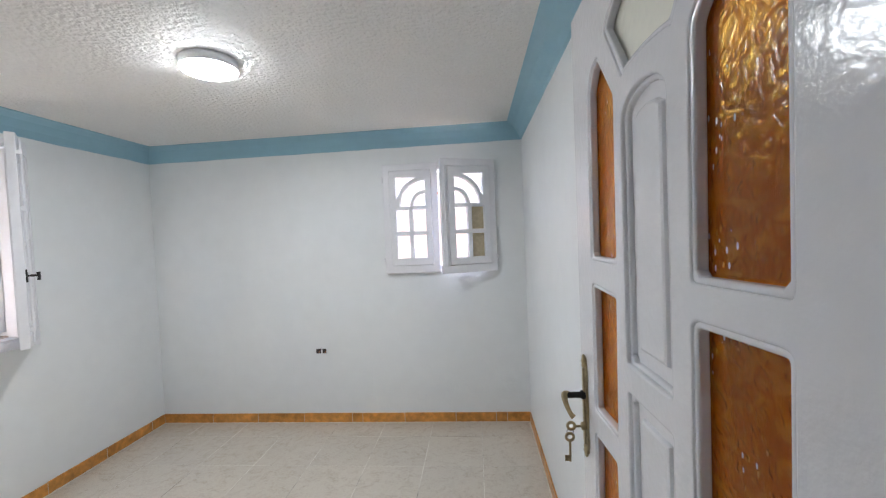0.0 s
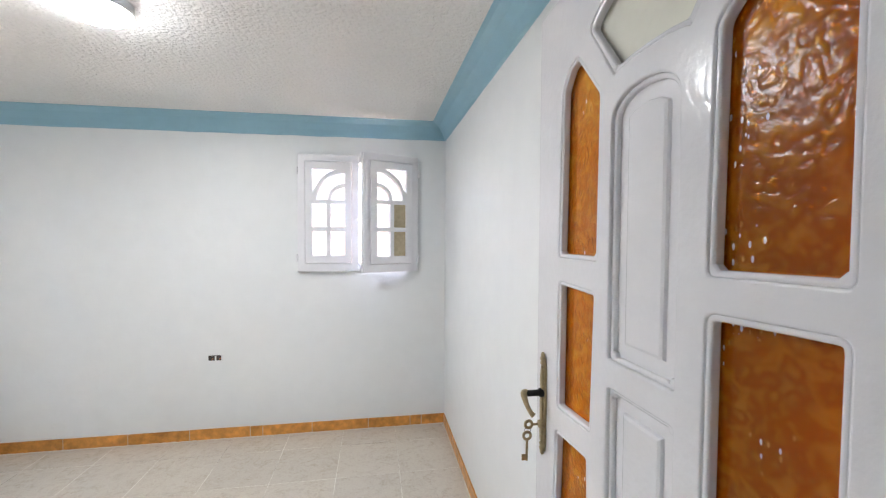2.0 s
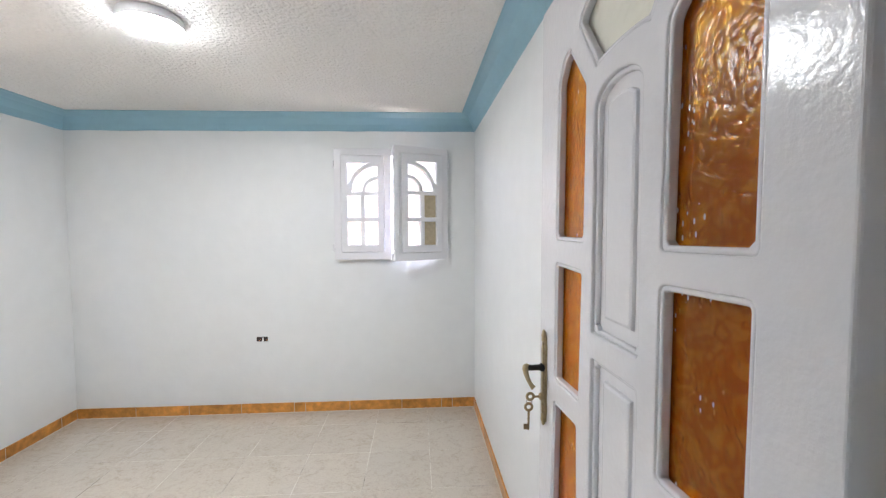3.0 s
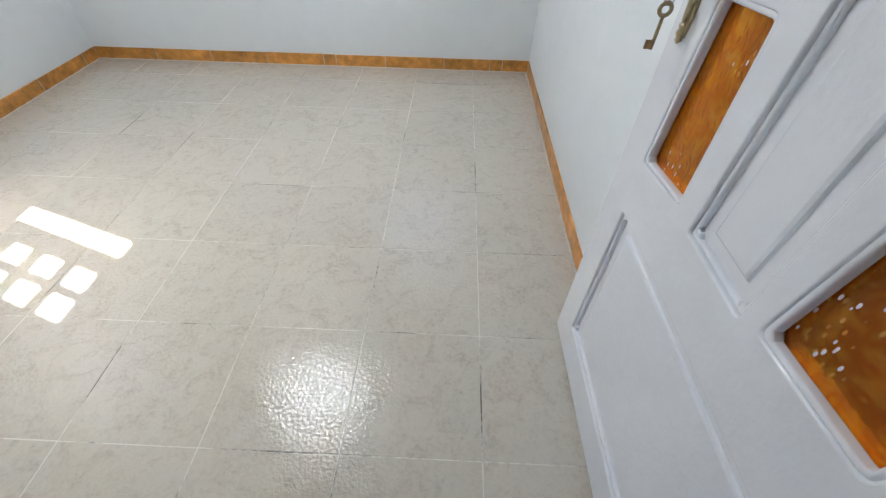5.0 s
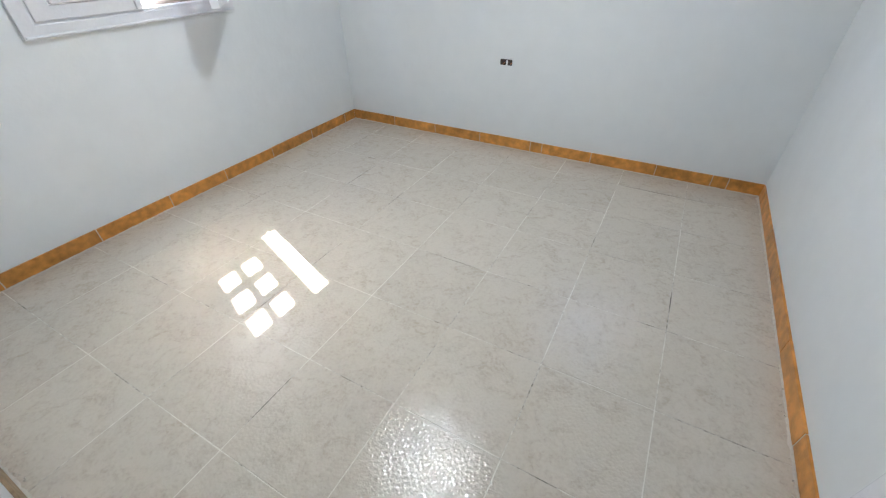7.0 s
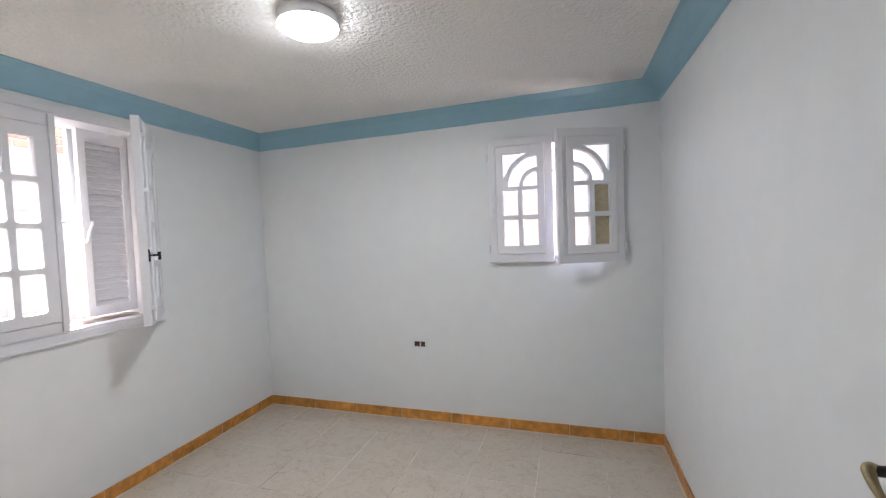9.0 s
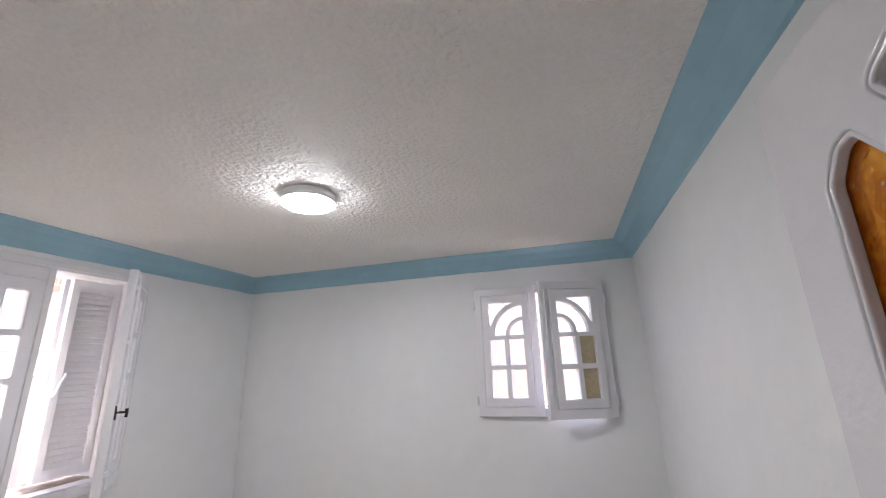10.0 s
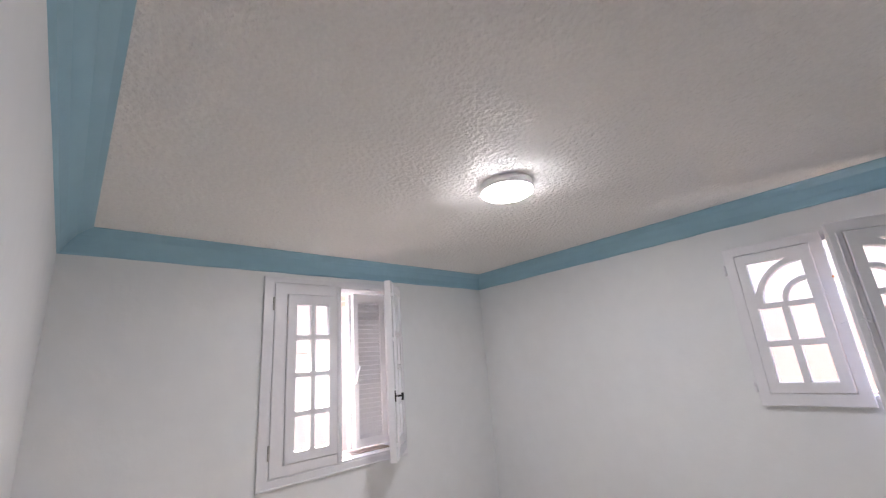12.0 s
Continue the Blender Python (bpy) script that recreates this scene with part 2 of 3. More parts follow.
def lathe(profile, m=Matrix(), steps=32):
    """A turned shape about local z, from (radius, height) pairs."""
    bm = bmesh.new()
    rings = []
    for r, h in profile:
        rings.append([bm.verts.new(m @ Vector((max(r, 1e-4) * math.cos(a), max(r, 1e-4) * math.sin(a), h))) for a in (2 * math.pi * i / steps for i in range(steps))])
    for a, b in zip(rings, rings[1:]):
        for i in range(steps):
            bm.faces.new((a[i], a[(i + 1) % steps], b[(i + 1) % steps], b[i]))
    bm.faces.new(rings[0][::-1]), bm.faces.new(rings[-1])
    bmesh.ops.recalc_face_normals(bm, faces=bm.faces)
    return bm


def from_curve(name, curve):
    tmp = bpy.data.objects.new(name, curve)
    scene.collection.objects.link(tmp)
    dg = bpy.context.evaluated_depsgraph_get()
    me = bpy.data.meshes.new_from_object(tmp.evaluated_get(dg))
    bpy.data.objects.remove(tmp)
    bpy.data.curves.remove(curve)
    me.name = name
    return me


def tube(points, radius, closed=False, radii=None):
    c = bpy.data.curves.new("tube", "CURVE")
    c.dimensions, c.bevel_depth, c.bevel_resolution, c.resolution_u, c.use_fill_caps = "3D", radius, 3, 6, True
    s = c.splines.new("NURBS")
    s.points.add(len(points) - 1)
    for i, p in enumerate(points):
        s.points[i].co = (*p, 1)
        s.points[i].radius = radii[i] if radii else 1
    s.use_endpoint_u, s.order_u, s.use_cyclic_u = not closed, 3, closed
    return from_curve("tube", c)


def rounded(poly, r, steps=4):
    """Round the corners of a polygon."""
    out, n = [], len(poly)
    for i, p in enumerate(poly):
        p = Vector(p)
        a, b = (Vector(poly[i - 1]) - p), (Vector(poly[(i + 1) % n]) - p)
        k = min(r, a.length * 0.45, b.length * 0.45)
        a, b = p + a.normalized() * k, p + b.normalized() * k
        for j in range(steps + 1):
            t = j / steps
            out.append((1 - t) ** 2 * a + 2 * t * (1 - t) * p + t * t * b)
    return [(v.x, v.y) for v in out]


def grow(poly, d):
    """Push a polygon outwards by d (inwards if negative)."""
    area = sum(poly[i - 1][0] * p[1] - p[0] * poly[i - 1][1] for i, p in enumerate(poly))
    s, out, n = (1 if area > 0 else -1), [], len(poly)
    for i, p in enumerate(poly):
        p, q, r = Vector(p), Vector(poly[i - 1]), Vector(poly[(i + 1) % n])
        e, f = (p - q).normalized(), (r - p).normalized()
        n1, n2 = Vector((e.y, -e.x)) * s, Vector((f.y, -f.x)) * s
        k = n1 + n2
        k = k / max(k.length_squared / 2, 0.3)
        out.append((p.x + k.x * d, p.y + k.y * d))
    return out


def rect(u0, u1, v0, v1):
    return [(u0, v0), (u1, v0), (u1, v1), (u0, v1)]


def plate(outer, holes, depth, m, bevel=0.0, res=1):
    """A flat slab with holes in local (u, v), depth along w about 0, its edges rounded by bevel."""
    c = bpy.data.curves.new("plate", "CURVE")
    c.dimensions, c.fill_mode, c.extrude, c.bevel_depth, c.bevel_resolution = "2D", "BOTH", depth / 2 - bevel, bevel, res
    for k, poly in enumerate([grow(outer, -bevel) if bevel else outer] + [grow(h, bevel) if bevel else h for h in holes]):
        s = c.splines.new("POLY")
        s.points.add(len(poly) - 1)
        for i, p in enumerate(poly):
            s.points[i].co = (p[0], p[1], 0, 1)
        s.use_cyclic_u = True
    me = from_curve("plate", c)
    me.transform(m)
    return me


def axes(u, v, origin):
    u, v = Vector(u), Vector(v)
    w = u.cross(v)
    return Matrix.Translation(origin) @ Matrix((u, v, w)).transposed().to_4x4()


def pane(poly, m, mat, parent, thick=0.004, label=""):
    ob = hang("pane", plate(poly, [], thick, m), mat, parent, label)
    ob.visible_shadow = False
    return ob


# ---- walls, floor slab, ceiling ----
def structure(name, me, mat, label, category):
    return tagged(hang(name, me, mat, None, label), category=category, kind="structure")


OUT_Z = 2.75
structure("wall_far", plate(rect(XL - WALL, 0.2, -0.15, OUT_Z), [rect(*W2)], WALL, axes((1, 0, 0), (0, 0, 1), (0, YF + WALL / 2, 0))), WALL_PAINT,
          "white painted plaster wall with a small window", "wall")
structure("wall_left", plate(rect(-0.13, YF - 0.001, -0.15, OUT_Z), [rect(*W1)], WALL, axes((0, 1, 0), (0, 0, 1), (XL - WALL / 2, 0, 0))), WALL_PAINT,
          "white painted plaster wall with a casement window", "wall")
structure("wall_right", plate(rect(HALL_Y, YF - 0.001, -0.15, OUT_Z), [], 0.2, axes((0, 1, 0), (0, 0, 1), (0.1, 0, 0))), WALL_PAINT,
          "plain white painted plaster wall behind the open door", "wall")
structure("wall_near", plate([(XL + 0.001, -0.15), (JAMB_L - 0.06, -0.15), (JAMB_L - 0.06, DOOR_H + 0.085), (-0.001, DOOR_H + 0.085), (-0.001, OUT_Z), (XL + 0.001, OUT_Z)], [], 0.13,
                             axes((1, 0, 0), (0, 0, 1), (0, -0.065, 0))), WALL_PAINT, "white painted wall with the doorway", "wall")
structure("wall_hall_left", plate(rect(HALL_Y, -0.131, -0.15, OUT_Z), [], 0.2, axes((0, 1, 0), (0, 0, 1), (-2.2, 0, 0))), WALL_PAINT, "plain white passage wall", "wall")
# The hole is an added, unseen opening that brings daylight onto the door.
structure("wall_hall_back", plate(rect(-2.3, 0.2, -0.15, OUT_Z), [rect(-1.72, -1.40, 1.15, 1.75)], 0.2, axes((1, 0, 0), (0, 0, 1), (0, HALL_Y - 0.1, 0))), WALL_PAINT, "plain white passage wall, unseen, with an added opening for daylight", "wall")
slab = box((XL, -0.129, ZC), (0, YF, ZC + 0.2))
for v in slab.verts:
    v.co.z += rise(v.co.x)
tagged(finish("ceiling", slab, CEIL_PAINT, None, "white rough-textured plaster ceiling"), category="ceiling", kind="structure")
tagged(finish("ceiling_hall", box((-2.2, HALL_Y, ZC), (0, -0.131, ZC + 0.2)), CEIL_PAINT, None, "white passage ceiling"), category="ceiling", kind="structure")
tagged(finish("roof_slab", box((XL - 0.4, HALL_Y - 0.3, OUT_Z), (0.3, YF + 0.4, OUT_Z + 0.15)), PLASTER_OUT, None, "plain flat concrete roof slab over the room"), category="roof", kind="structure")


def cove():
    """The blue cove round the room: a hollow curve from wall to ceiling, its edges brushed a little unevenly."""
    bm = bmesh.new()
    prof = [(0.0, COVE_Z), (0.012, COVE_Z + 0.008), (0.03, COVE_Z + 0.045), (0.065, COVE_Z + 0.09), (0.100, ZC - 0.011), (COVE_IN, ZC - 0.004), (COVE_IN, ZC + 0.01), (0.0, ZC + 0.01)]
    cs = [((XL, 0), (1, 1)), ((0, 0), (-1, 1)), ((0, YF), (-1, -1)), ((XL, YF), (1, -1))]
    steps, loops = 60, []
    for k in range(4):
        (a, da), (b, db) = cs[k], cs[(k + 1) % 4]
        for i in range(steps):
            t, ring = i / steps, []
            for j, (o, h) in enumerate(prof):
                pa, pb = (a[0] + da[0] * o, a[1] + da[1] * o), (b[0] + db[0] * o, b[1] + db[1] * o)
                x, y = pa[0] + (pb[0] - pa[0]) * t, pa[1] + (pb[1] - pa[1]) * t
                if i and j in (0, 1):
                    h += 0.004 * noise.noise((x * 6, y * 6, 1.7)) + 0.0035 * noise.noise((x * 1.3, y * 1.3, 5))
                ring.append(bm.verts.new((x, y, h + rise(x))))
            loops.append(ring)
    for a, b in zip(loops, loops[1:] + loops[:1]):
        for j in range(len(prof)):
            k = (j + 1) % len(prof)
            bm.faces.new((a[j], b[j], b[k], a[k]))
    bmesh.ops.recalc_face_normals(bm, faces=bm.faces)
    tagged(finish("trim_cove", bm, BLUE_PAINT, None, "sky-blue painted plaster cove below the ceiling", smooth=False), category="cove", kind="structure")


cove()


# ---- ceiling lamp ----
def ceiling_lamp(x, y):
    lamp = thing("ceiling_lamp", (x, y, ZC), "round white flush ceiling lamp, lit cool white", "lamp")
    at = Matrix.Translation((x, y, ZC - 0.060))
    part("body", lathe([(0.1185, 0.0165), (0.122, 0.020), (0.122, 0.056), (0.115, 0.0635), (0.05, 0.0635)], at), PLASTIC, lamp, "white plastic rim", True)
    part("diffuser", lathe([(0.02, 0.0), (0.085, 0.002), (0.108, 0.006), (0.1195, 0.014), (0.1195, 0.018), (0.05, 0.018)], at), GLOW, lamp, "lit opal diffuser", True)


ceiling_lamp(-1.588, 1.537)


# ---- windows ----
def arch_polys(u0, u1, v0, v1, cu, side):
    """The fan of three lights in a box: quarter disc, ring and corner. side +1: the centre lies at the right end."""
    def arc(r, a0, a1, n=9):
        return [(cu - side * r * math.cos(a0 + (a1 - a0) * i / n), v0 + r * math.sin(a0 + (a1 - a0) * i / n)) for i in range(n + 1)]
    h, w = v1 - v0, u1 - u0
    disc = [(cu, v0)] + arc(0.098, 0, math.pi / 2)
    ring = arc(0.124, 0, math.pi / 2) + arc(0.205, math.pi / 2, 0)
    r3 = 0.232
    a0, a1 = math.acos(min(1, w / r3)) if w < r3 else 0.12, math.asin(min(1, h / r3)) if h < r3 else 1.45
    corner = arc(r3 + 0.004, a0 + 0.1, a1 - 0.12)
    far = cu - side * w
    corner = [(far, corner[0][1])] + corner[1:-1] + [(corner[-1][0], v1), (far, v1)]
    return [disc, ring, corner]


def sash(parent, name, m, w, h, sub, lights, depth=0.042, tan=(), label=""):
    """A casement leaf: stile frame, a proud glazed inner frame and its panes. m places (u, v, w), with w towards the room."""
    leaf = hang(name, plate(rect(0, w, 0, h), [rect(*sub)], depth, m, 0.004), WOOD_WHITE, parent, label)
    hole = grow(rect(*sub), -0.0025)
    inner = hang("glazing_frame", plate(hole, lights, 0.048, m @ Matrix.Translation((0, 0, 0.008)), 0.005), WOOD_WHITE, leaf)
    for k, poly in enumerate(lights):
        if k in tan:
            hang("pane", plate(grow(poly, 0.004), [], 0.004, m @ Matrix.Translation((0, 0, 0.008))), TAN_GLASS, leaf, "tan obscured glass pane")
        else:
            pane(grow(poly, 0.004), m @ Matrix.Translation((0, 0, 0.008)), CLEAR, leaf)
    return leaf


def latch(leaf, m, u, v, flip=1):
    """A small painted turn-button on a stile."""
    me = tube([m @ Vector((u, v, 0.02)), m @ Vector((u, v, 0.036)), m @ Vector((u + 0.012 * flip, v + 0.004, 0.04)), m @ Vector((u + 0.03 * flip, v + 0.012, 0.038))], 0.0045)
    hang("latch", me, WOOD_WHITE, leaf, "", True)


def hinge(parent, m, u, v, mat, length=0.085):
    bm = lathe([(0.006, -length / 2), (0.0075, -length / 2 + 0.004), (0.0075, -0.001), (0.0066, 0), (0.0075, 0.001), (0.0075, length / 2 - 0.004), (0.005, length / 2)],
               m @ Matrix.Translation((u, v, 0.022)) @ pose(0, 0, 0, -90), 10)
    part("hinge", bm, mat, parent, "painted barrel hinge", True)


def casing(parent, m, outer, inner, depth, proud):
    """Window casing: a flat moulded border on the wall and the lining in the opening."""
    hang("casing", plate(rect(*outer), [rect(*inner)], 0.02, m @ Matrix.Translation((0, 0, 0.01 + proud)), 0.004), WOOD_WHITE, parent, "white painted wooden casing")
    u0, u1, v0, v1 = inner
    hang("lining", plate(grow(rect(*inner), 0.001), [grow(rect(*inner), -0.012)], depth, m @ Matrix.Translation((0, 0, -depth / 2 + 0.012))), WOOD_WHITE, parent)


def window_left_wall():
    m = axes((0, 1, 0), (0, 0, 1), (XL, 0, 0))
    win = thing("window_1", (XL, 1.51, W1[2]), "white wooden casement window with one leaf open inwards", "window", "structure")
    casing(win, m, (0.985, 2.058, 0.972, 2.232), (W1[0], W1[1], W1[2], W1[3]), 0.10, 0.0)
    sub = (0.08, 0.435, 0.058, 1.086)
    lights = [rounded(rect(u, u + 0.098, 0.12 + k * 0.2325, 0.12 + k * 0.2325 + 0.2), 0.014) for k in range(4) for u in (0.144, 0.274)]
    w, h = 0.468, 1.152
    ml = m @ Matrix.Translation((1.053, 1.034, 0.002))
    left = sash(win, "window_leaf", ml, w, h, sub, lights, label="closed white casement leaf with eight panes")
    latch(left, ml, 0.462, 0.585)
    for v in (0.14, 1.02):
        hinge(left, ml, -0.006, v, STEEL)
    hang("meeting_bead", plate(rect(w - 0.035, w - 0.006, 0.004, h - 0.004), [], 0.016, ml @ Matrix.Translation((0, 0, 0.029)), 0.004), WOOD_WHITE, left)
    # the other leaf stands open into the room
    turn = 45.0
    mr = Matrix.Translation((XL + 0.068, 1.99, 1.034)) @ pose(0, 0, 0, 0, 0, -90 + turn) @ axes((1, 0, 0), (0, 0, 1), (0, 0, 0))
    # local u runs from the hinge to the free edge; w then faces away from the room side
    flip = [rounded(rect(u, u + 0.098, 0.12 + k * 0.2325, 0.12 + k * 0.2325 + 0.2), 0.014) for k in range(4) for u in (0.1, 0.23)]
    opened = sash(win, "window_leaf", mr, 0.43, h, (0.038, 0.393, 0.058, 1.086), flip, label="white casement leaf standing open")
    rod = lambda u, w0: [mr @ Vector((u, 0.03, w0)), mr @ Vector((u, 0.4, w0)), mr @ Vector((u, 0.8, w0)), mr @ Vector((u, h - 0.03, w0))]
    hang("bolt_rod", tube(rod(0.412, -0.034), 0.006), WOOD_WHITE, opened, "painted espagnolette rod", True)
    for v in (0.1, 0.42, 0.75, 1.05):
        part("rod_guide", box((0.398, v - 0.012, -0.043), (0.426, v + 0.012, -0.02), 0.003, mr), WOOD_WHITE, opened)
    hang("window_handle", tube([mr @ Vector((0.412, 0.39, -0.02)), mr @ Vector((0.412, 0.39, -0.045)), mr @ Vector((0.412, 0.39, -0.066))], 0.0065, radii=[1.3, 0.9, 1.0]), IRON, opened, "black iron handle", True)
    hang("handle_grip", tube([mr @ Vector((0.412, 0.364, -0.068)), mr @ Vector((0.412, 0.378, -0.071)), mr @ Vector((0.412, 0.39, -0.07)), mr @ Vector((0.412, 0.408, -0.068))], 0.0075, radii=[1.1, 0.9, 1.0, 1.2]), IRON, opened, "black iron grip", True)
    part("handle_rose", box((0.395, 0.355, -0.028), (0.428, 0.425, -0.02), 0.002, mr), IRON, opened, "black iron handle plate")
    hang("window_sill", plate(rect(0.99, 2.055, 0.974, 0.986), [], 0.024, m @ Matrix.Translation((0, 0, 0.015)), 0.004), WOOD_WHITE, win)
    hang("outer_sill", plate(rect(W1[0] + 0.005, W1[1] - 0.005, W1[2] + 0.001, W1[2] + 0.02), [], WALL - 0.07, m @ Matrix.Translation((0, 0, -WALL / 2 - 0.045)), 0.003), PLASTER_OUT, win)
    # the folded louvred outer shutter: two panels, one behind the other
    sw, sh = 0.282, 1.103
    for k, x in enumerate((XL - 0.118, XL - 0.172)):
        ms = axes((0, -1, 0), (0, 0, 1), (x, 1.971 - 0.014 * k, 1.07))
        shut = hang("shutter", plate(rect(0, sw, 0, sh), [rect(0.045, sw - 0.042, 0.06, 1.03)], 0.035, ms, 0.003), WOOD_WHITE, win, "white louvred shutter panel, folded aside")
        n = 29
        for i in range(n):
            v = 0.072 + 0.946 * i / (n - 1)
            part("slat", box((0.043, -0.0035, -0.021), (sw - 0.04, 0.0035, 0.021), 0.0, ms @ Matrix.Translation((0, v, 0)) @ pose(0, 0, 0, 62 if k else -64)), WOOD_WHITE, shut)
        if k == 0:
            hang("shutter_latch", tube([ms @ Vector((sw - 0.01, 0.44, -0.018)), ms @ Vector((sw - 0.012, 0.455, -0.04)), ms @ Vector((sw - 0.022, 0.51, -0.043)), ms @ Vector((sw - 0.05, 0.55, -0.035)), ms @ Vector((sw - 0.052, 0.556, -0.02))], 0.009), WOOD_WHITE, shut, "white latch lever", True)


window_left_wall()


def window_far_wall():
    m = axes((1, 0, 0), (0, 0, 1), (0, YF, 0))
    win = thing("window_2", (-0.68, YF, W2[2]), "small white wooden window with fan-light panes, one leaf ajar", "window", "structure")
    casing(win, m, (-1.115, -0.24, 1.272, 2.12), (W2[0], W2[1], W2[2], W2[3]), 0.09, -0.014)
    w, h = 0.450, 0.886
    rows = ((0.121, 0.305), (0.339, 0.513))
    ml = m @ Matrix.Translation((-1.132, 1.253, 0.026))
    lights = [rect(*c, *r) for r in rows for c in ((0.105, 0.208), (0.242, 0.345))] + arch_polys(0.105, 0.345, 0.543, 0.776, 0.345, 1)
    left = sash(win, "window_leaf", ml, w, h, (0.054, 0.397, 0.062, 0.832), lights, label="closed white window leaf with arched glazing bars")
    latch(left, ml, 0.42, 0.4)
    for v in (0.1, 0.76):
        hinge(left, ml, -0.004, v, WOOD_WHITE, 0.06)
    part("hook_eye", box((w - 0.006, 0.63, 0.0), (w + 0.004, 0.642, 0.024), 0.002, ml), COPPER, left, "small rusty hook eye")
    # the ajar leaf, hinged at the side of the room corner
    mr = Matrix.Translation((-0.235, YF - 0.022, 1.251)) @ pose(0, 0, 0, 0, 0, 22.0) @ axes((1, 0, 0), (0, 0, 1), (-w, 0, 0))
    lights = [rect(*c, *r) for r in rows for c in ((0.107, 0.210), (0.244, 0.347))] + arch_polys(0.107, 0.347, 0.543, 0.776, 0.107, -1)
    right = sash(win, "window_leaf", mr, w, h, (0.055, 0.40, 0.062, 0.832), lights, tan=(1, 3), label="white window leaf ajar, two tan panes")
    latch(right, mr, 0.04, 0.4, -1)
    hang("edge_rod", tube([mr @ Vector((0.03, 0.06, 0.026)), mr @ Vector((0.03, 0.3, 0.026)), mr @ Vector((0.03, 0.83, 0.026))], 0.005), WOOD_WHITE, right, "", True)
    for v in (0.1, 0.76):
        hinge(right, mr, w + 0.004, v, WOOD_WHITE, 0.06)
    hang("outer_sill", plate(rect(W2[0] + 0.005, W2[1] - 0.005, W2[2] + 0.001, W2[2] + 0.02), [], WALL - 0.08, m @ Matrix.Translation((0, 0, -WALL / 2 - 0.045)), 0.003), PLASTER_OUT, win)


window_far_wall()


# ---- door and its frame ----
def raised_panel(parent, poly, plain, m, inset=0.038):
    """A fielded wooden panel set in its opening: flat border and a raised field with sloped shoulders."""
    hang("raised_panel", plate(grow(poly, 0.006), [], 0.012, m), GLOSS, parent)
    for s in (-1, 1):
        hang("panel_field", plate(grow(plain, -inset), [], 0.024, m @ Matrix.Translation((0, 0, 0.0015 * s)), 0.0075, 1), GLOSS, parent)
        hang("panel_bead", plate(grow(poly, 0.001), [grow(poly, -0.009)], 0.014, m @ Matrix.Translation((0, 0, 0.009 * s)), 0.0045, 2), GLOSS, parent)


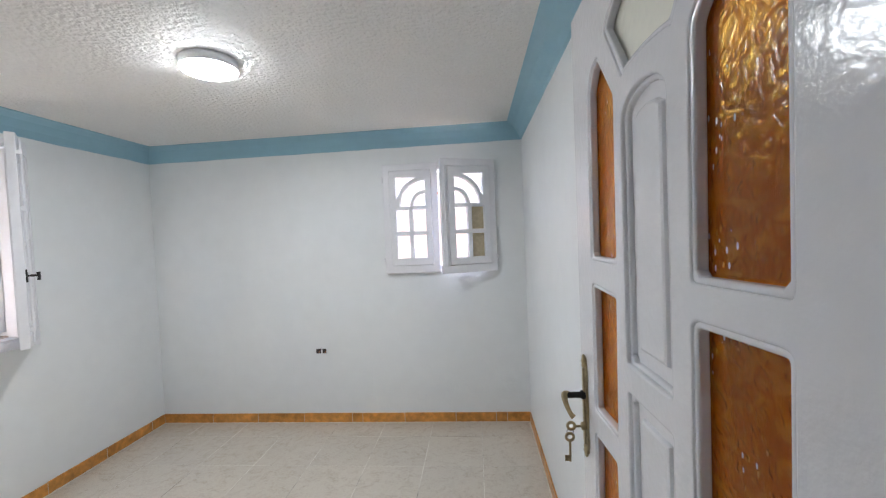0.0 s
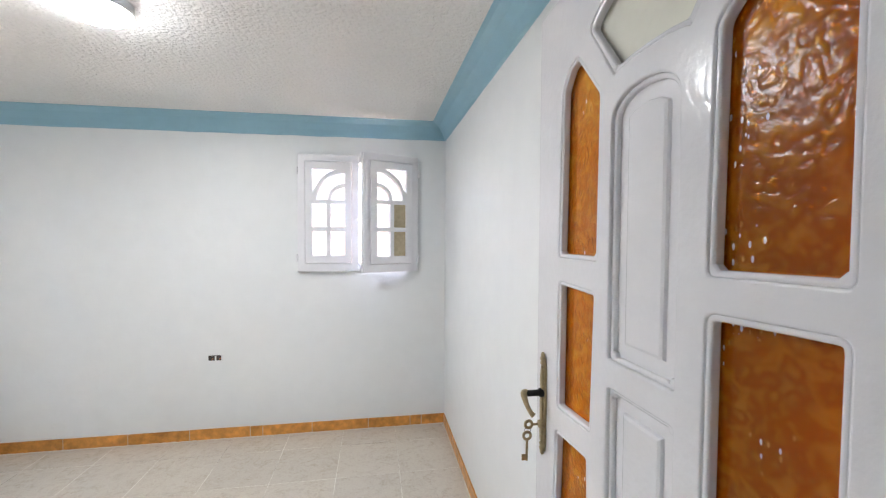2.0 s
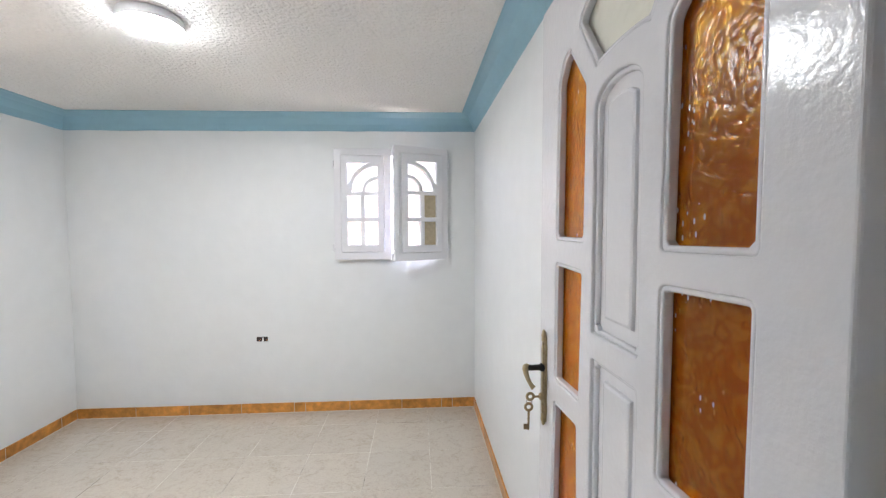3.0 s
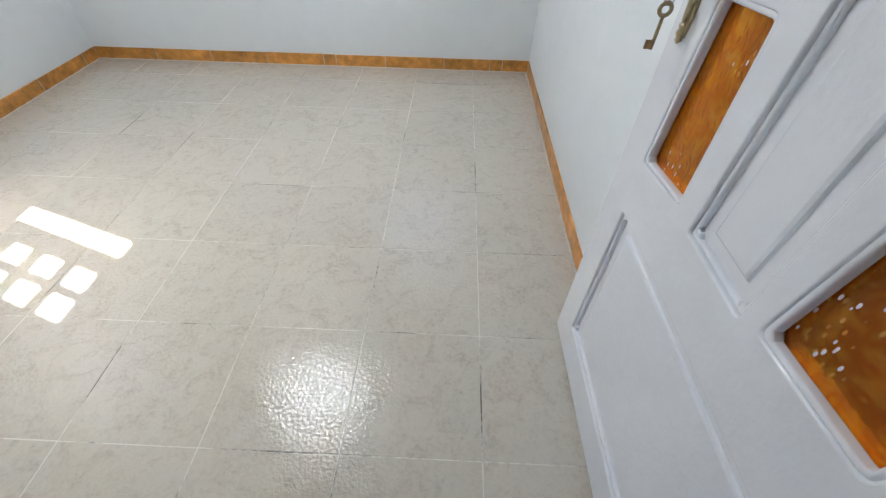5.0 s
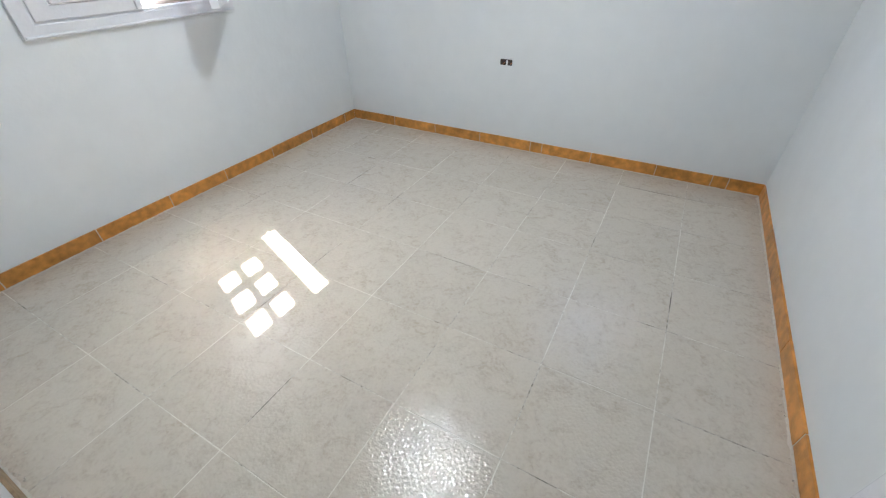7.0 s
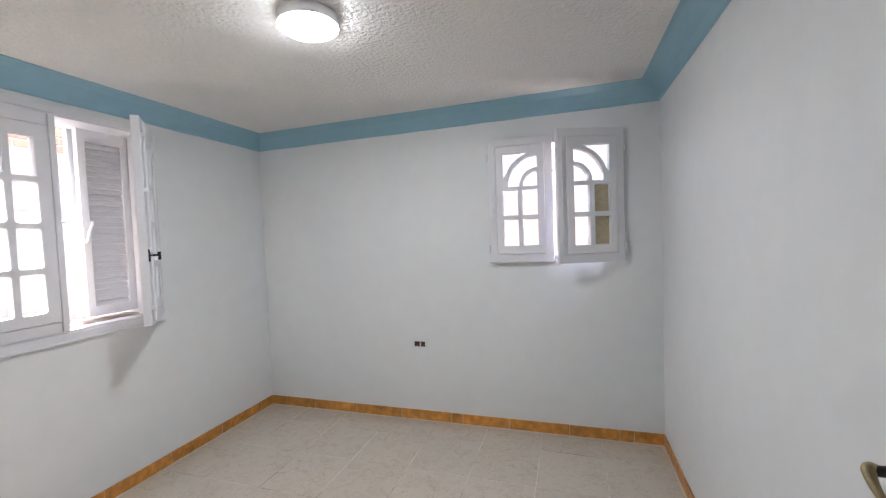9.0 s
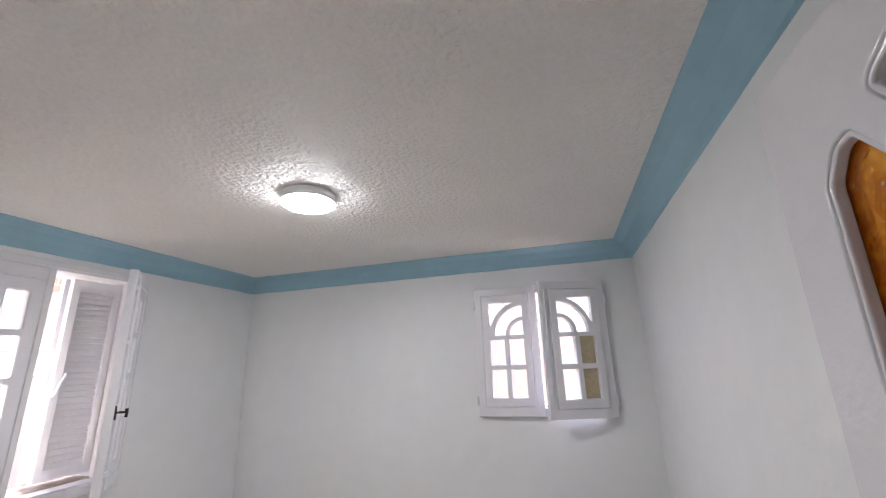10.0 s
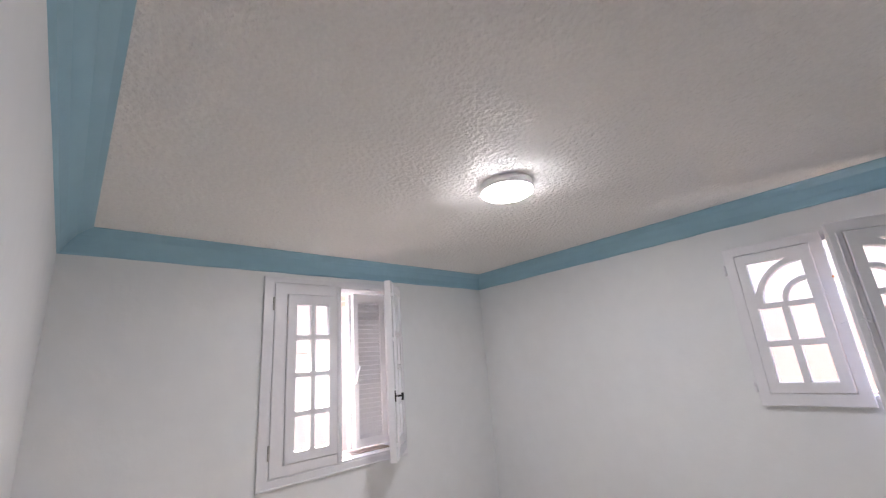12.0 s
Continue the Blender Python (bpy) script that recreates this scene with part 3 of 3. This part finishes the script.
def door():
    x, y0 = -0.0887, 0.033
    d = thing("door_1", (x, y0, 0.0), "white painted wooden door with amber glass panes, standing open", "door", "structure")
    hinge_at = Matrix.Translation((x, y0, 0.0)) @ pose(0, 0, 0, 0, 0, 1.1) @ Matrix.Translation((-x, -y0, 0.0))
    m = hinge_at @ axes((0, 1, 0), (0, 0, 1), (x, 0, 0))
    far = [[(0.562, 1.472), (0.732, 1.472), (0.724, 1.866), (0.69, 1.912), (0.650, 1.922), (0.557, 1.812)],
           [(0.577, 1.114), (0.733, 1.107), (0.730, 1.422), (0.567, 1.415)],
           [(0.576, 0.760), (0.750, 0.740), (0.738, 1.057), (0.587, 1.066)]]
    near = [[(0.127, 1.472), (0.302, 1.468), (0.297, 1.807), (0.188, 1.918), (0.15, 1.908), (0.126, 1.862)],
            [(0.130, 1.122), (0.304, 1.112), (0.303, 1.424), (0.128, 1.430)],
            [(0.137, 0.782), (0.322, 0.765), (0.305, 1.068), (0.138, 1.079)]]
    lights = [grow(rounded(p, 0.02 if k else 0.014, 5), -0.003) for row in (far, near) for k, p in enumerate(row)]
    c = 0.428
    fan = [(c + 0.091, 1.822)] + [(c + 0.091 * math.cos(t), 1.822 + 0.012 * math.sin(t)) for t in (0.5, 1.0, 1.57, 2.14, 2.64)] + [(c - 0.091, 1.822), (c - 0.179, 1.946)]
    fan += [(c - 0.179 * math.cos(t), 1.946 + 0.066 * math.sin(t)) for t in (0.3, 0.8, 1.3, 1.84, 2.34, 2.84)] + [(c + 0.179, 1.946)]
    fan = grow(rounded(fan, 0.01), -0.003)
    k = 0.439
    b1 = [(k - 0.088, 1.287), (k + 0.088, 1.287)] + [(k + 0.088 * math.cos(t), 1.742 + 0.051 * math.sin(t)) for t in (0, 0.35, 0.7, 1.1, 1.57, 2.04, 2.44, 2.79, 3.14)]
    b2 = rect(k - 0.088, k + 0.088, 0.748, 1.239)
    low = rect(0.112, 0.742, 0.138, 0.617)
    panels = [grow(rounded(p, 0.012), -0.003) for p in (b1, b2, low)]
    hang("door_leaf", plate(rect(y0, DOOR_W + y0, 0.008, DOOR_H), lights + [fan] + panels, 0.046, m, 0.004, 2), GLOSS, d, "white gloss-painted frame of the door")
    for p in lights:
        pane(grow(p, -0.002), m, AMBER, d, 0.005, "amber patterned glass pane")
    for p in lights + [fan]:
        for side in (-1, 1):
            hang("glazing_bead", plate(grow(p, 0.001), [grow(p, -0.009)], 0.018, m @ Matrix.Translation((0, 0, side * 0.0115)), 0.0045, 3), GLOSS, d)
    pane(grow(fan, -0.002), m, CLEAR_PATTERN, d, 0.005, "pale patterned glass pane")
    for p, plain in zip(panels, (b1, b2, low)):
        raised_panel(d, p, plain, m)
    # handle, lock and keys near the free edge
    u, f = 0.793, x - 0.023
    before = set(bpy.data.objects)
    shape = [(-0.014, -0.125), (0.014, -0.125), (0.02, -0.09), (0.017, -0.06), (0.02, 0), (0.017, 0.06), (0.02, 0.09), (0.013, 0.118), (0, 0.135), (-0.013, 0.118), (-0.02, 0.09), (-0.017, 0.06), (-0.02, 0), (-0.017, -0.06), (-0.02, -0.09)]
    mp = axes((0, 1, 0), (0, 0, 1), (f - 0.003, u, 1.09))
    shape = [(a * 0.72, b * 0.95) for a, b in shape]
    handle = hang("door_handle", plate(shape, [], 0.007, mp, 0.0025), BRASS, d, "ornate aged brass handle plate")
    hang("plate_boss", plate([(a * 0.55, b * 0.8) for a, b in shape], [], 0.006, mp @ Matrix.Translation((0, 0, -0.005)), 0.002), BRASS, handle)
    toward = Matrix.Translation((f - 0.004, u, 1.122)) @ pose(0, 0, 0, 0, -90)
    part("lever_neck", lathe([(0.012, 0), (0.0115, 0.01), (0.008, 0.014), (0.0078, 0.045), (0.0095, 0.05)], toward, 14), IRON, handle, "dark neck of the handle", True)
    hang("lever", tube([(f - 0.046, u + 0.006, 1.122), (f - 0.056, u + 0.002, 1.126), (f - 0.060, u - 0.008, 1.118), (f - 0.056, u - 0.018, 1.099), (f - 0.049, u - 0.027, 1.083), (f - 0.043, u - 0.031, 1.077)], 0.0078, radii=[1.0, 1.25, 1.0, 0.75, 0.7, 0.95]), BRASS, handle, "curved brass lever", True)
    for z, sgn in ((1.09 + 0.118, 1), (1.09 - 0.112, -1)):
        part("finial", lathe([(0.004, -0.016), (0.011, -0.011), (0.008, -0.004), (0.012, 0.002), (0.007, 0.009), (0.0085, 0.013), (0.003, 0.019)], Matrix.Translation((f - 0.006, u, z)) @ Matrix.Diagonal((0.6, 1, sgn, 1)), 12), BRASS, handle, "", True)
    part("lock_nozzle", lathe([(0.011, 0), (0.01, 0.012), (0.006, 0.014)], Matrix.Translation((f - 0.004, u, 1.04)) @ pose(0, 0, 0, 0, -90), 12), BRASS, handle, "", True)
    ring = lambda c, r, n=10: [(c[0] + r * math.cos(2 * math.pi * i / n), c[1], c[2] + r * math.sin(2 * math.pi * i / n)) for i in range(n)]
    hang("key_stem", tube([(f - 0.01, u, 1.04), (f - 0.022, u, 1.04), (f - 0.034, u, 1.04)], 0.003), BRASS, handle, "", True)
    hang("key_bow", tube(ring((f - 0.043, u, 1.041), 0.0095), 0.0038, True), BRASS, handle, "key in the lock", True)
    hang("key_ring", tube(ring((f - 0.046, u, 1.026), 0.0085), 0.0012, True), STEEL, handle, "", True)
    hang("spare_key_bow", tube(ring((f - 0.047, u, 1.012), 0.010), 0.0036, True), BRASS, handle, "hanging key", True)
    hang("spare_key_stem", tube([(f - 0.047, u, 1.003), (f - 0.047, u, 0.98), (f - 0.048, u, 0.948)], 0.0032), BRASS, handle, "", True)
    part("key_bit", box((f - 0.061, u - 0.002, 0.949), (f - 0.049, u + 0.002, 0.964), 0.0008), BRASS, handle)
    part("lock_face", box((x - 0.011, DOOR_W + y0 - 0.001, 0.98), (x + 0.011, DOOR_W + y0 + 0.002, 1.2), 0.0005), STEEL, d, "steel lock strip")
    for ob in set(bpy.data.objects) - before:
        ob.data.transform(hinge_at)
    # hinges in the rebate
    for z in (0.22, 1.08, 1.88):
        bm = lathe([(0.004, -0.048), (0.0068, -0.044), (0.0072, -0.002), (0.0058, 0.0), (0.0072, 0.002), (0.0068, 0.044), (0.004, 0.048)], Matrix.Translation((-0.0645, 0.025, z)) @ Matrix.Diagonal((1.3, 1.3, 1.0, 1.0)), 12)
        part("hinge", bm, WOOD_WHITE, d, "painted barrel hinge", True)
    fr = thing("door_frame", (-0.46, 0, 0), "white painted wooden door frame with bare rebate", "door frame", "structure")
    part("post", box((JAMB_R, -0.128, 0), (-0.002, 0.03, DOOR_H + 0.02), 0.004), WOOD_WHITE, fr)
    part("post", box((JAMB_L - 0.058, -0.15, 0), (JAMB_L, 0.002, DOOR_H + 0.02), 0.004), WOOD_WHITE, fr)
    part("head", box((JAMB_L - 0.058, -0.128, DOOR_H + 0.022), (-0.002, 0.002, DOOR_H + 0.082), 0.004), WOOD_WHITE, fr)
    part("rebate_strip", box((-0.0685, 0.013, 0), (JAMB_R - 0.001, 0.029, DOOR_H + 0.02), 0.001), RAW_WOOD, fr, "bare ochre wood in the rebate")
    part("strike_plate", box((JAMB_L + 0.0005, -0.045, 0.97), (JAMB_L + 0.002, -0.02, 1.18)), STEEL, fr, "steel strike plate")


door()


# ---- socket box ----
def socket_box():
    s = thing("socket_box", (-1.733, YF, 0.585), "open wall socket box with bare wires, unfinished", "socket")
    m = axes((1, 0, 0), (0, 0, 1), (-1.733, YF - 0.002, 0.612))
    hang("rim", plate(rounded(rect(-0.052, 0.052, -0.027, 0.027), 0.008), [rounded(rect(-0.044, 0.044, -0.019, 0.019), 0.006)], 0.006, m, 0.002), WALL_PAINT, s, "rough plaster rim")
    # A flat sheet; the hole's shade is put into its dark colour.
    hang("box", plate(rounded(rect(-0.046, 0.046, -0.021, 0.021), 0.006), [], 0.003, m), DARK, s, "flat dark sheet for the shaded box recess")
    part("bridge", box((0.0, -0.02, 0), (0.011, 0.014, 0.005), 0.001, m), PLASTIC, s)
    for k, (u, v) in enumerate(((-0.03, 0.004), (-0.022, -0.006), (0.024, 0.003), (0.032, -0.005))):
        hang("wire", tube([m @ Vector((u, v - 0.01, 0.002)), m @ Vector((u + 0.004, v, 0.010)), m @ Vector((u + 0.012, v + 0.006, 0.006))], 0.002), COPPER if k % 2 else IRON, s, "", True)


socket_box()


# ---- outside ----
def outside():
    bm = bmesh.new()
    vs = [bm.verts.new(p) for p in ((-400, -400, -0.2), (400, -400, -0.2), (400, 400, -0.2), (-400, 400, -0.2))]
    bm.faces.new(vs)
    tagged(finish("ground", bm, GROUND, None, "bare dusty ground around the house"), category="ground", kind="structure")
    b = thing("neighbour_house", (-5.2, 3, -0.2), "neighbouring house with pale plaster and red brick wall", "house")
    part("wall", box((-5.45, -3, -0.2), (-5.2, 8, 2.053), 0.01), PLASTER_OUT, b, "white plastered lower wall")
    part("ledge", box((-5.46, -3, 1.824), (-5.185, 8, 1.842), 0.004), PINK_OUT, b)
    part("upper_wall", box((-5.50, -3, 2.053), (-5.25, 8, 2.39), 0.01), PINK_OUT, b, "pink plastered band")
    bw = part("brick_wall", box((-5.50, -3, 2.39), (-5.27, 8, 3.45)), MORTAR, b, "red brick upper wall")
    part("roof", box((-5.9, -3.2, 3.45), (-5.12, 8.2, 3.56), 0.01), PLASTER_OUT, b)
    me = bpy.data.meshes.new("brick")
    bb = box((0, -0.11, -0.03), (0.035, 0.11, 0.03), 0.004)
    bb.to_mesh(me)
    bb.free()
    me.materials.append(BRICK)
    for r in range(13):
        for c in range(16):
            ob = new("brick", me)
            ob.parent = bw
            ob.location = (-5.295 + random.uniform(-0.004, 0.004), 1.33 + c * 0.235 + (0.117 if r % 2 else 0), 2.432 + r * 0.074)
            ob.rotation_euler = (random.uniform(-0.02, 0.02), 0, random.uniform(-0.02, 0.02))
    y = thing("yard_wall", (-1, 5.0, -0.2), "pale plastered yard wall behind the small window", "wall")
    part("lower_wall", box((-5, 5.0, -0.2), (3, 5.2, 1.896), 0.01), PINK_OUT, y, "pinkish plaster")
    part("upper_wall", box((-5, 5.01, 1.896), (3, 5.19, 2.45), 0.01), PLASTER_OUT, y, "white plaster")


outside()


# ---- skirting tiles and floor tiles ----
def skirting(name, along, joints, fixed, facing, label, mat=None):
    """A run of low ochre skirting tiles; along 'x' or 'y', fixed: the wall's place, facing: +1 or -1."""
    run = thing(name, (fixed, joints[0], 0) if along == "y" else (joints[0], fixed, 0), label, "skirting", "structure")
    for a, b in zip(joints, joints[1:]):
        t = 0.009 + random.uniform(-0.001, 0.001)
        z = 0.0795 + random.uniform(-0.0015, 0.0015)
        lo, hi = sorted((fixed, fixed + facing * t))
        g = 0.0018
        bm = box((lo, a + g, 0.001), (hi, b - g, z), 0.0018) if along == "y" else box((a + g, lo, 0.001), (b - g, hi, z), 0.0018)
        part("skirting_tile", bm, mat or SKIRT, run)
    g0, g1 = joints[0], joints[-1]
    lo, hi = sorted((fixed, fixed + facing * 0.0078))
    part("joint_filler", box((lo, g0, 0), (hi, g1, 0.077)) if along == "y" else box((g0, lo, 0), (g1, hi, 0.077)), CEMENT, run, "pale joint filler")
    bm, last, n = bmesh.new(), None, int((g1 - g0) / 0.012)
    for i in range(n + 1):
        a = g0 + (g1 - g0) * i / n
        wide = 0.0095 + 0.005 * noise.noise((a * 9, fixed * 3, 2.0)) + 0.006 * noise.noise((a * 45, fixed * 3, 7.0))
        high = 0.0025 + 0.003 * noise.noise((a * 30, fixed, 4.0))
        pts = ((0.0, 0.0), (0.0, high + 0.002), (wide * 0.55, high), (wide, 0.0003))
        ring = [bm.verts.new((fixed + facing * (0.007 + o), a, z) if along == "y" else (a, fixed + facing * (0.007 + o), z)) for o, z in pts]
        if last:
            for j in range(3):
                bm.faces.new((last[j], ring[j], ring[j + 1], last[j + 1]))
        last = ring
    bmesh.ops.recalc_face_normals(bm, faces=bm.faces)
    part("cement_bead", bm, CEMENT, run, "uneven pale cement bead", True)


skirting("baseboard_far", "x", [XL + 0.001, -2.73, -2.32, -1.91, -1.49, -1.40, -1.04, -0.612, -0.28, -0.19, -0.001], YF, -1, "ochre glazed skirting tiles along the wall")
skirting("baseboard_left", "y", [0.001, 0.392, 0.825, 1.24, 1.634, 2.046, 2.46, 2.88, YF - 0.011], XL, 1, "ochre glazed skirting tiles along the wall")
skirting("baseboard_right", "y", [0.04, 0.42, 0.84, 1.25, 1.66, 2.08, 2.49, 2.9, YF - 0.011], 0.0, -1, "ochre glazed skirting tiles along the wall")
skirting("baseboard_near", "x", [XL + 0.011, -2.75, -2.33, -1.92, -1.5, -1.08, JAMB_L - 0.062], 0.0, 1, "dull tan skirting tiles dusty with plaster", DUSTY)


def floor():
    f = tagged(finish("floor", box((XL - 0.05, HALL_Y, -0.15), (0.02, YF + 0.05, -0.0011)), GROUT, None, "beige glazed ceramic tile floor with narrow joints"), category="floor", kind="structure")
    T, X0, Y0 = 0.4, -0.402, 0.776
    shared = {}
    xs = [X0 + T * k for k in range(-8, 3)]
    ys = [Y0 + T * 1.004 * k for k in range(-8, 8)]
    for x in xs:
        for y in ys:
            a, b = max(x, XL + 0.002), min(x + T, -0.002)
            c, e = max(y, HALL_Y + 0.002), min(y + T * 1.004, YF - 0.002)
            if b - a < 0.02 or e - c < 0.02:
                continue
            key = (round(b - a, 3), round(e - c, 3))
            if key not in shared:
                g = 0.0019
                bm = box((-key[0] / 2 + g, -key[1] / 2 + g, -0.012), (key[0] / 2 - g, key[1] / 2 - g, 0), 0.0012)
                me = bpy.data.meshes.new("floor_tile")
                bm.to_mesh(me)
                bm.free()
                me.materials.append(TILE)
                shared[key] = me
            ob = new("floor_tile", shared[key])
            ob.parent = f
            ob.location = ((a + b) / 2, (c + e) / 2, random.uniform(-0.0004, 0.0002))
            ob.rotation_euler = (random.uniform(-0.001, 0.001), random.uniform(-0.001, 0.001), random.uniform(-0.0015, 0.0015))


floor()


# ---- plaster crumbs left along the walls ----
def crumbs():
    bm = bmesh.new()
    rnd = random.Random(7)
    spots = [(rnd.uniform(-3.1, -0.95), 0.012 + abs(rnd.gauss(0, 0.025))) for _ in range(150)]
    spots += [(-0.012 - abs(rnd.gauss(0, 0.012)), rnd.uniform(0.85, 3.0)) for _ in range(70)]
    spots += [(rnd.uniform(-3.1, -0.05), YF - 0.014 - abs(rnd.gauss(0, 0.012))) for _ in range(60)]
    for x, y in spots:
        r = rnd.choice((0.0012, 0.0018, 0.0025, 0.0035))
        at = pose(x, y, r * 0.4, rnd.uniform(0, 90), rnd.uniform(0, 90), rnd.uniform(0, 360))
        add_box(bm, (-r, -r * 0.8, -r * 0.5), (r, r * 0.8, r * 0.5), 0, at)
    bmesh.ops.recalc_face_normals(bm, faces=bm.faces)
    tagged(finish("plaster_crumbs", bm, CEMENT, None, "scattered white plaster crumbs on the floor"), category="crumbs", kind="stuff")


crumbs()
